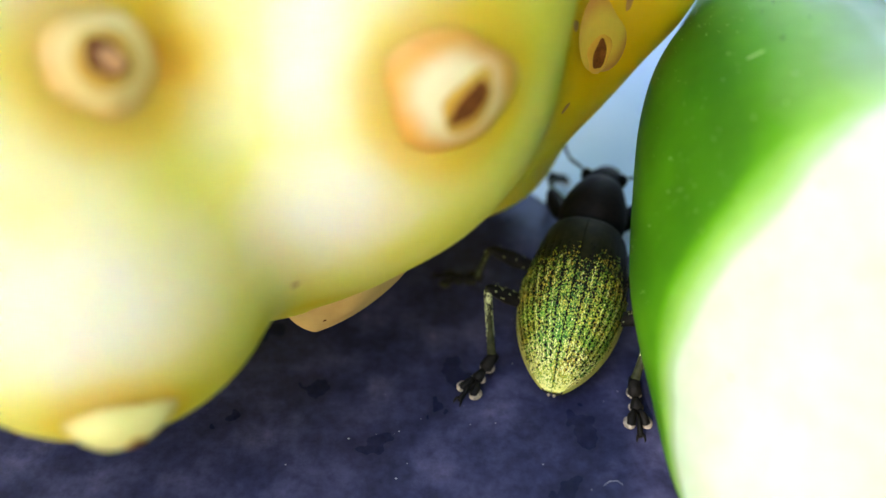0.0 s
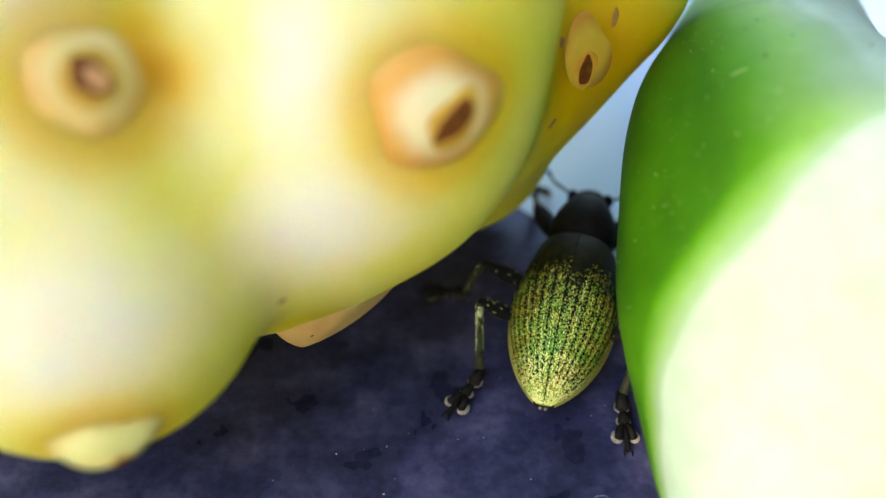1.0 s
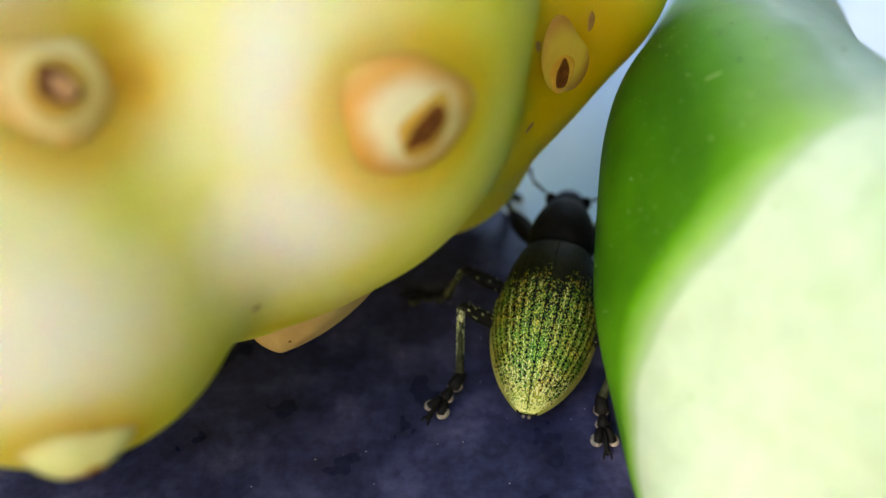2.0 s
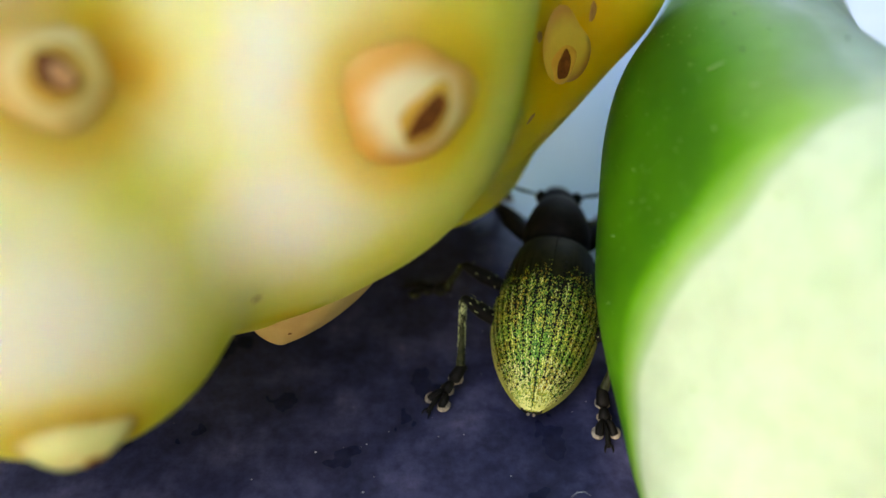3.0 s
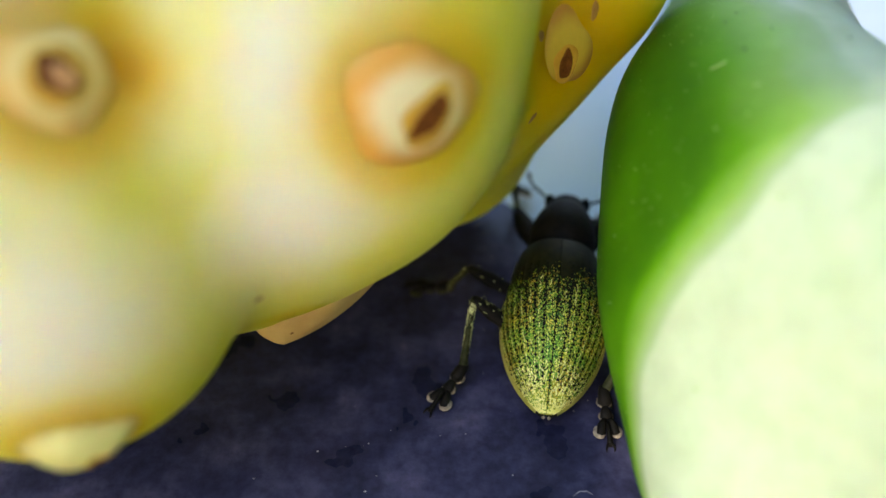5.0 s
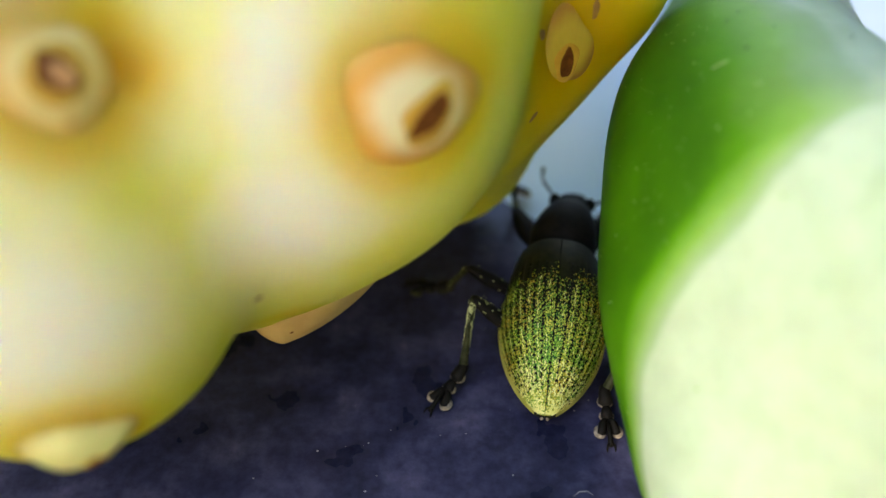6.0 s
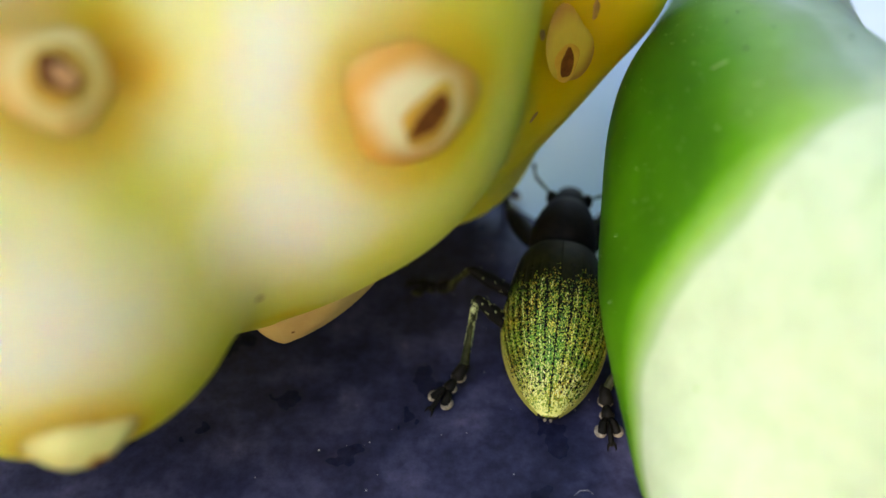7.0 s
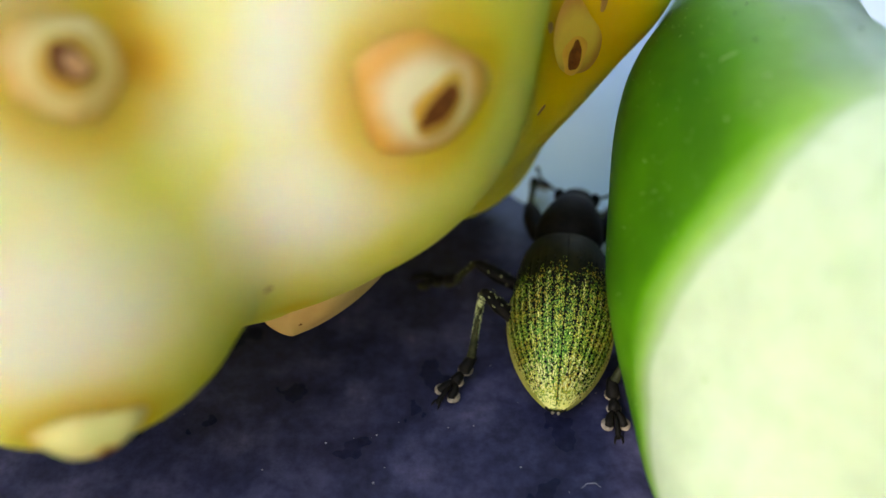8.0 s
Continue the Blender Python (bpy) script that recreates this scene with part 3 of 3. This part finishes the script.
def flakes(spots):
    verts, faces = [], []
    for ring in spots:
        if ring:
            faces.append(tuple(range(len(verts), len(verts) + len(ring))))
            verts += ring
    return verts, faces


def build_ridges(side, rng):
    """Long pale scales down the middle of the ridges, and a pale patch of them at the tip."""
    spots = []
    for row in range(ROWS - 1):
        s = 0.40 + rng.uniform(0, 0.1)
        while s < 0.97:
            if rng.random() < (0.75 if row % 2 else 0.4):
                spots.append(lie(s, (row + 0.5 + rng.uniform(-0.08, 0.08)) / ROWS, side, rng.uniform(0.045, 0.08), 0.024, 0.06, 0.15, 0.2, rng))
            s += rng.uniform(0.009, 0.016)
    for _ in range(420):
        s = 0.99 - 0.17 * rng.random() ** 1.6
        spots.append(lie(s, rng.uniform(0.02, 0.86), side, rng.uniform(0.04, 0.07), rng.uniform(0.02, 0.035), 0.062, 0.6, 0.25, rng))
    return flakes(spots)


def build_pits(side, rng):
    """Round black pits in rows along the furrows, and stray ones between."""
    spots = []
    for row in range(1, ROWS - 1):
        s = 0.30
        while s < 0.93:
            spots.append(lie(s, (row + rng.uniform(-0.09, 0.09)) / ROWS, side, rng.uniform(0.055, 0.085), rng.uniform(0.045, 0.07), 0.055, 0.4, 0.1, rng))
            s += rng.uniform(0.018, 0.03)
    for _ in range(800):
        spots.append(lie(rng.uniform(0.30, 0.90), rng.uniform(0.06, 0.82), side, rng.uniform(0.02, 0.05), rng.uniform(0.02, 0.035), 0.06, 0.8, 0.1, rng))
    return flakes(spots)


def build_scales(side, rng):
    """Tiny tilted flakes that lie on the ridges of a wing case."""
    verts, faces = [], []
    for _ in range(23000):
        s, w = rng.uniform(0.02, 0.995), rng.uniform(0.002, 0.88)
        k = w * ROWS
        edge = 0.38 + 0.05 * math.sin(9 * w + side) + 0.03 * math.sin(23 * w)
        if rng.random() > 0.02 + (s - edge + 0.06) / 0.42:
            continue
        if k > 0.5 and abs(k - round(k)) < 0.12 and rng.random() < 0.6:
            continue
        p = Vector(case_point(s, w))
        du = Vector(case_point(min(1, s + 0.01), w)) - Vector(case_point(s - 0.01, w))
        dv = Vector(case_point(s, min(1, w + 0.01))) - Vector(case_point(s, max(0, w - 0.01)))
        if du.length < 1e-6 or dv.length < 1e-6:
            continue
        nrm = dv.cross(du).normalized()
        if nrm.z < 0 and w < 0.8:
            nrm = -nrm
        u = (du.normalized() + 0.5 * Vector([rng.uniform(-1, 1) for _ in range(3)])).normalized()
        nrm = (nrm + 0.35 * Vector([rng.uniform(-1, 1) for _ in range(3)])).normalized()
        v = nrm.cross(u).normalized()
        a, b = rng.uniform(0.030, 0.046), rng.uniform(0.018, 0.028)
        c = p + nrm * 0.03
        first = len(verts)
        for q in (u * a, u * a * 0.4 + v * b, -u * a * 0.6 + v * b * 0.8, -u * a, -u * a * 0.6 - v * b * 0.8, u * a * 0.4 - v * b):
            r = (c + q) * MM
            verts.append((side * (r.x + 0.015 * MM), r.y, r.z))
        faces.append(tuple(range(first, first + 6)))
    return verts, faces


def shell(profile, cols=36, belly=1.0):
    """Body of rings along y: (y, half width, centre z, half height)."""
    verts = []
    for y, w, z, h in profile:
        for j in range(cols):
            t = 2 * math.pi * j / cols
            hh = h if math.sin(t) > 0 else h * belly
            verts.append((w * math.cos(t) * MM, y * MM, (z + hh * math.sin(t)) * MM))
    faces = sheet(len(profile), cols)
    faces.append(tuple(range(cols))[::-1])
    faces.append(tuple(range((len(profile) - 1) * cols, len(profile) * cols)))
    return verts, [f[::-1] for f in faces]


MOVES = [
    (0.0, -0.33, 0.32, -3.6, 4.0), (0.5, -0.32, 0.30, -3.9, 3.6), (1.0, -0.15, 0.38, -3.7, 2.2), (1.5, -0.12, 0.29, -3.4, 2.0), (2.2, -0.06, 0.10, -2.0, 1.4),
    (3.0, -0.10, -0.10, -0.2, 0.7), (3.5, -0.10, 0.0, 0.6, 0.0), (4.0, -0.08, -0.50, 0.0, 0.0), (4.25, 0.18, -0.35, 1.5, 0.0), (4.5, 0.28, -0.22, 3.2, 0.0), (5.2, 0.2, -0.3, 2.9, 0.0),
    (6.0, 0.15, -0.34, 2.8, 0.0), (6.5, 0.21, -0.54, 2.9, 0.0), (7.0, 0.22, -0.45, 3.3, 0.0), (7.5, 0.22, -0.40, 3.9, 0.0), (8.0, 0.2, -0.43, 4.0, 0.0)]


def limb_pose(a, b):
    """Pose with y along a to b, in metres from mm."""
    d = (Vector(b) - Vector(a)).normalized()
    x = d.cross(Vector((0, 0, 1))).normalized()
    z = x.cross(d)
    m = Matrix((x, d, z)).transposed().to_4x4()
    m.translation = Vector(a) * MM
    return m


def knee(hip, ankle, upper, lower, bend):
    """Where two rods of a leg meet, bent towards the given side."""
    h, a = Vector(hip), Vector(ankle)
    d = a - h
    n = min(d.length, upper + lower - 0.01)
    d.normalize()
    along = (upper ** 2 - lower ** 2 + n * n) / (2 * n)
    out = math.sqrt(max(upper ** 2 - along ** 2, 0.0))
    b = Vector(bend)
    b = (b - d * b.dot(d)).normalized()
    return h + d * along + b * out


def femur_mesh(length):
    return join(tube([(0, length * s, 0) for s in (0, 0.08, 0.3, 0.6, 0.85, 0.97, 1.03)], [0.16, 0.25, 0.36, 0.42, 0.30, 0.24, 0.1], 14, 0.85))


def tibia_mesh(length):
    return tube([(0, length * s, 0.08 * math.sin(3 * s)) for s in (-0.02, 0.05, 0.3, 0.6, 0.85, 0.97, 1.02)], [0.12, 0.25, 0.22, 0.23, 0.30, 0.33, 0.15], 12)


def limb_scales(length, radius, rng, count=90):
    verts, faces = [], []
    for _ in range(count):
        y, t = rng.uniform(0.05, 0.95) * length, rng.uniform(0.1, math.pi - 0.1)
        c = Vector((radius * math.cos(t), y, radius * math.sin(t)))
        out = Vector((math.cos(t), 0, math.sin(t)))
        u, v = Vector((0, 1, 0.1)), out.cross(Vector((0, 1, 0)))
        a, b = rng.uniform(0.05, 0.09), rng.uniform(0.02, 0.035)
        first = len(verts)
        for q in (u * a, v * b, -u * a, -v * b):
            verts.append((c + out * 0.02 + q) * MM)
        faces.append(tuple(range(first, first + 4)))
    return verts, faces


# foot of each leg on the ground with its heading, hip on the body, lengths of both rods, side
LEGS = [
    ("hind_leg", (0.85, 25.95, 0.85), (-0.78, 24.0), (-1.75, -0.2, 1.9), 2.7, 3.5, (-0.6, 0.5, 1)),
    ("hind_leg", (7.3, 24.6, 0.85), (7.38, 22.0), (1.75, -0.2, 1.9), 2.7, 3.5, (0.6, 0.5, 1)),
    ("middle_leg", (0.2, 31.6, 0.7), (-1.5, 32.3), (-1.75, 2.2, 1.9), 2.9, 2.6, (-0.6, 0.0, 1)),
    ("middle_leg", (8.3, 30.3, 0.7), (9.2, 30.0), (1.75, 2.2, 1.9), 2.7, 2.6, (0.6, 0.0, 1)),
    ("front_leg", (2.7, 38.0, 1.5), (2.9, 39.4), (-1.45, 5.7, 2.3), 3.1, 2.5, (-1, 0.5, 0.6)),
    ("front_leg", (8.3, 36.6, 0.7), (9.2, 37.6), (1.4, 5.8, 2.2), 2.6, 2.9, (0.8, 0.2, 0.9)),
]
# the free front foot waves about: seconds and its place
WAVE = [(0.0, 4.6, 39.2), (0.5, 4.6, 39.9), (1.0, 4.2, 39.5), (1.5, 4.0, 39.4), (2.2, 3.4, 39.0), (2.8, 3.0, 38.6), (3.0, 3.0, 38.5), (3.5, 2.7, 38.3), (3.8, 4.1, 38.9),
        (4.0, 4.4, 39.1), (4.2, 3.0, 38.2), (4.5, 4.5, 38.9), (5.2, 4.0, 38.8), (6.0, 4.0, 38.8), (6.5, 3.4, 38.7), (7.0, 3.3, 38.6), (7.5, 4.4, 38.9), (8.0, 4.8, 39.8)]
# swing of the antennae, degrees
FEELER = [(0.0, 20, 0), (0.5, 25, -2), (1.0, 20, 4), (1.5, 0, 4), (2.2, 20, 0), (2.8, 40, -10), (3.0, 40, -12), (3.5, 5, -4), (3.8, 15, -6), (4.0, -5, 4), (4.2, -18, 6), (4.5, 5, 4),
          (5.2, 10, 0), (6.0, 0, 4), (6.5, 38, 6), (7.0, 5, 0), (7.5, 25, 4), (8.0, 15, 4)]
# the pronotum and head turn on their joint: seconds, turn to one side and nod upwards, degrees
NECK = (0, 4.4, 2.2)
NOD = [(0.0, -2, 4), (0.5, -3, 9), (1.0, 1, 0), (1.5, 1, 5), (2.2, 3, 4), (2.8, 6, 4), (3.0, 5, 4.5), (3.5, 2, 2), (3.8, 3, 7), (4.0, -1, 15), (4.2, 0.5, 4), (4.5, -1, 0),
       (5.2, -3, 2), (6.0, -6, 3), (6.5, -3, 6), (7.0, -3, 7), (7.5, -5, 3), (8.0, -6, 2.5)]


def build_foot(name, at, weevil):
    """Foot of four joints with pale pads below and two claws; lies along y."""
    foot = part(name, mesh_of(name, *stretched(1.4, 1.15, 1.35, join(
        tube([(0, -0.25, 0.12), (0, 0.05, 0.15), (0, 0.42, -0.05), (0, 0.55, -0.1)], [0.14, 0.20, 0.24, 0.12], 10),
        tube([(0, 0.5, -0.1), (0, 0.65, -0.12), (0, 0.95, -0.22), (0, 1.05, -0.25)], [0.1, 0.16, 0.22, 0.1], 10),
        tube([(-0.05, 1.0, -0.22), (-0.17, 1.2, -0.3), (-0.24, 1.55, -0.42), (-0.24, 1.68, -0.46)], [0.1, 0.14, 0.17, 0.06], 8),
        tube([(0.05, 1.0, -0.22), (0.17, 1.2, -0.3), (0.24, 1.55, -0.42), (0.24, 1.68, -0.46)], [0.1, 0.14, 0.17, 0.06], 8),
        tube([(0, 1.2, -0.2), (0, 1.5, -0.22), (0, 1.95, -0.42), (0, 2.1, -0.5)], [0.06, 0.07, 0.10, 0.06], 8))), CUTICLE), weevil, "", at)
    for x, y, z, a, b in ((0, 0.3, -0.10, 0.27, 0.32), (0, 0.85, -0.27, 0.26, 0.26), (-0.27, 1.45, -0.44, 0.21, 0.31), (0.27, 1.45, -0.44, 0.21, 0.31)):
        # middle pads get a darker colour for the shade they stand in
        part("pad", mesh_of("pad", *stretched(1.4, 1.15, 1.35, blob((x, y, z), (a, b, 0.12), 8, 12)), SHIN if name == "middle_foot" else PAD), foot, "bristly foot pad")
    for s in (-1, 1):
        part("claw", mesh_of("claw", *stretched(1.45, 1.1, 1.2, tube([(s * 0.03, 2.05, -0.46), (s * 0.1, 2.2, -0.46), (s * 0.13, 2.32, -0.56), (s * 0.12, 2.36, -0.66)], [0.05, 0.045, 0.03, 0.01], 6)), CUTICLE), foot)
    return foot


def build_weevil():
    rng = random.Random(11)
    weevil = thing("weevil", root(0, 0, 0), label="green and gold scaled weevil standing between two fruits", category="weevil")
    for side in (-1, 1):
        case = part("wing_case", mesh_of("wing_case", *build_case(side), WING), weevil, "furrowed dark green wing case")
        part("scale_cover", mesh_of("scale_cover", *build_scales(side, rng), SCALES, False), case, "glittering green and gold scales")
        part("ridge_scale", mesh_of("ridge_scale", *build_ridges(side, rng), PALE, False), case, "pale gold scales along the ridges")
        part("puncture", mesh_of("puncture", *build_pits(side, rng), CUTICLE, False), case, "rows of small black pits")
        part("margin", mesh_of("margin", *build_margin(side), MARGIN), case, "olive yellow side margin")
        part("tip", mesh_of("tip", *blob((side * 0.13, -4.42, 1.12), (0.08, 0.08, 0.07), 8, 10), PAD), case, "small pale tip of the wing case")
    part("abdomen", mesh_of("abdomen", *shell([(-4.1, 0.3, 1.2, 0.15), (-3.5, 1.2, 1.35, 0.45), (-2, 2.0, 1.7, 0.8), (0, 2.3, 1.9, 0.95), (2.5, 2.15, 2.0, 1.0), (4.2, 1.7, 2.2, 1.0), (4.5, 1.2, 2.3, 0.9)]), CUTICLE), weevil)
    pronotum = part("pronotum", mesh_of("pronotum", *shell([(4.3, 1.2, 2.7, 1.1), (4.55, 1.5, 2.75, 1.4), (5.1, 1.72, 2.8, 1.62), (5.8, 1.74, 2.8, 1.68), (6.5, 1.62, 2.78, 1.62), (7.2, 1.42, 2.7, 1.48), (7.9, 1.2, 2.55, 1.25), (8.1, 1.0, 2.5, 1.0)]), CUTICLE), weevil, "dark domed pronotum")
    head = part("head", mesh_of("head", *shell([(7.8, 1.0, 2.5, 0.95), (8.4, 1.1, 2.45, 1.0), (9.1, 0.95, 2.2, 0.9), (9.8, 0.75, 1.8, 0.65), (10.6, 0.7, 1.35, 0.5), (11.0, 0.45, 1.15, 0.35)]), CUTICLE), weevil)
    for s in (-1, 1):
        part("eye", mesh_of("eye", *blob((s * 0.95, 8.6, 2.85), (0.3, 0.38, 0.4), 10, 14), CUTICLE), head)
    feelers = []
    for s in (-1, 1):
        at = pose(s * 0.75 * MM, 9.5 * MM, 2.1 * MM)
        feelers.append((s, part("antenna", mesh_of("antenna", *join(
            tube([(0, 0, 0), (s * 0.35, 0.0, 0.2), (s * 0.7, 0.35, 0.35), (s * 1.1, 0.85, 0.4)], [0.06, 0.07, 0.08, 0.10], 8),
            tube([(s * 1.1, 0.85, 0.4), (s * 1.2, 1.1, 0.42), (s * 1.25, 1.4, 0.42), (s * 1.3, 1.7, 0.4), (s * 1.32, 1.95, 0.38), (s * 1.33, 2.1, 0.38)], [0.07, 0.07, 0.08, 0.09, 0.15, 0.05], 8)), CUTICLE), head, "", at)))
    legs = []
    for name, ankle, toe, hip, upper, lower, bend in LEGS:
        femur = part(name.replace("leg", "femur"), mesh_of("femur", *(stretched(1.35, 1, 1.35, femur_mesh(upper)) if name == "front_leg" else femur_mesh(upper)), CUTICLE), weevil, "dark thick thigh")
        # fewer pale scales off the hind legs, which darkens the shaded middle ones
        part("scale_cover", mesh_of("scale_cover", *limb_scales(upper, 0.36, rng, 40 if name == "hind_leg" else 8), HAIR, False), femur)
        tibia = part(name.replace("leg", "tibia"), mesh_of("tibia", *stretched(0.72, 1, 0.72, tibia_mesh(lower)), SHIN), weevil, "slim shin with pale scales")
        part("scale_cover", mesh_of("scale_cover", *limb_scales(lower * 0.8, 0.175, rng, 260 if name == "hind_leg" else 25), HAIR, False), tibia)
        heading = limb_pose(ankle, (toe[0], toe[1], ankle[2]))
        foot = build_foot(name.replace("leg", "foot"), Matrix.Identity(4), weevil)
        legs.append((name, femur, tibia, foot, heading, ankle, hip, upper, lower, bend))
    return weevil, pronotum, head, legs, feelers


def body_at(t):
    """The body's pose between two rows of MOVES."""
    for (t0, *a), (t1, *c) in zip(MOVES, MOVES[1:]):
        if t <= t1:
            k = (t - t0) / (t1 - t0)
            k = k * k * (3 - 2 * k)
            return root(*(p + (q - p) * k for p, q in zip(a, c)))
    return root(*MOVES[-1][1:])


def motions():
    """The body sways over its standing feet, the head nods; one front foot and the antennae feel about."""
    walk(weevil, [(t, root(*way)) for t, *way in MOVES])
    for i, (name, femur, tibia, foot, heading, ankle, hip, upper, lower, bend) in enumerate(legs):
        rows_f, rows_t, rows_g = [], [], []
        if i == 4:
            steps = [(t, body_at(t), (x, y, 1.5)) for t, x, y in WAVE]
        else:
            steps = [(t, root(*way), ankle) for t, *way in MOVES]
        for t, m, place in steps:
            back = m.inverted()
            a = (back @ (Vector(place) * MM)) / MM
            reach_most = upper + lower - 0.05
            if (a - Vector(hip)).length > reach_most:
                a = Vector(hip) + (a - Vector(hip)).normalized() * reach_most
            k = knee(hip, a, upper, lower, bend)
            rows_f.append((t, limb_pose(hip, k)))
            rows_t.append((t, limb_pose(k, a)))
            rows_g.append((t, limb_pose(a, a + Vector((0.25, 1, -0.35))) if i == 4 else back @ heading))
        walk(femur, rows_f)
        walk(tibia, rows_t)
        walk(foot, rows_g)
    for piece in (pronotum, head):
        walk(piece, [(t, pose(*(v * MM for v in NECK), nod, 0, turn) @ pose(*(-v * MM for v in NECK))) for t, turn, nod in NOD])
    for s, feeler in feelers:
        rest = feeler.matrix_basis.copy()
        walk(feeler, [(t, rest @ pose(0, 0, 0, 0, 0, a if s < 0 else c - 28)) for t, a, c in FEELER])


build_ground()
build_blockers()
build_noni()
build_green()
weevil, pronotum, head, legs, feelers = build_weevil()
motions()
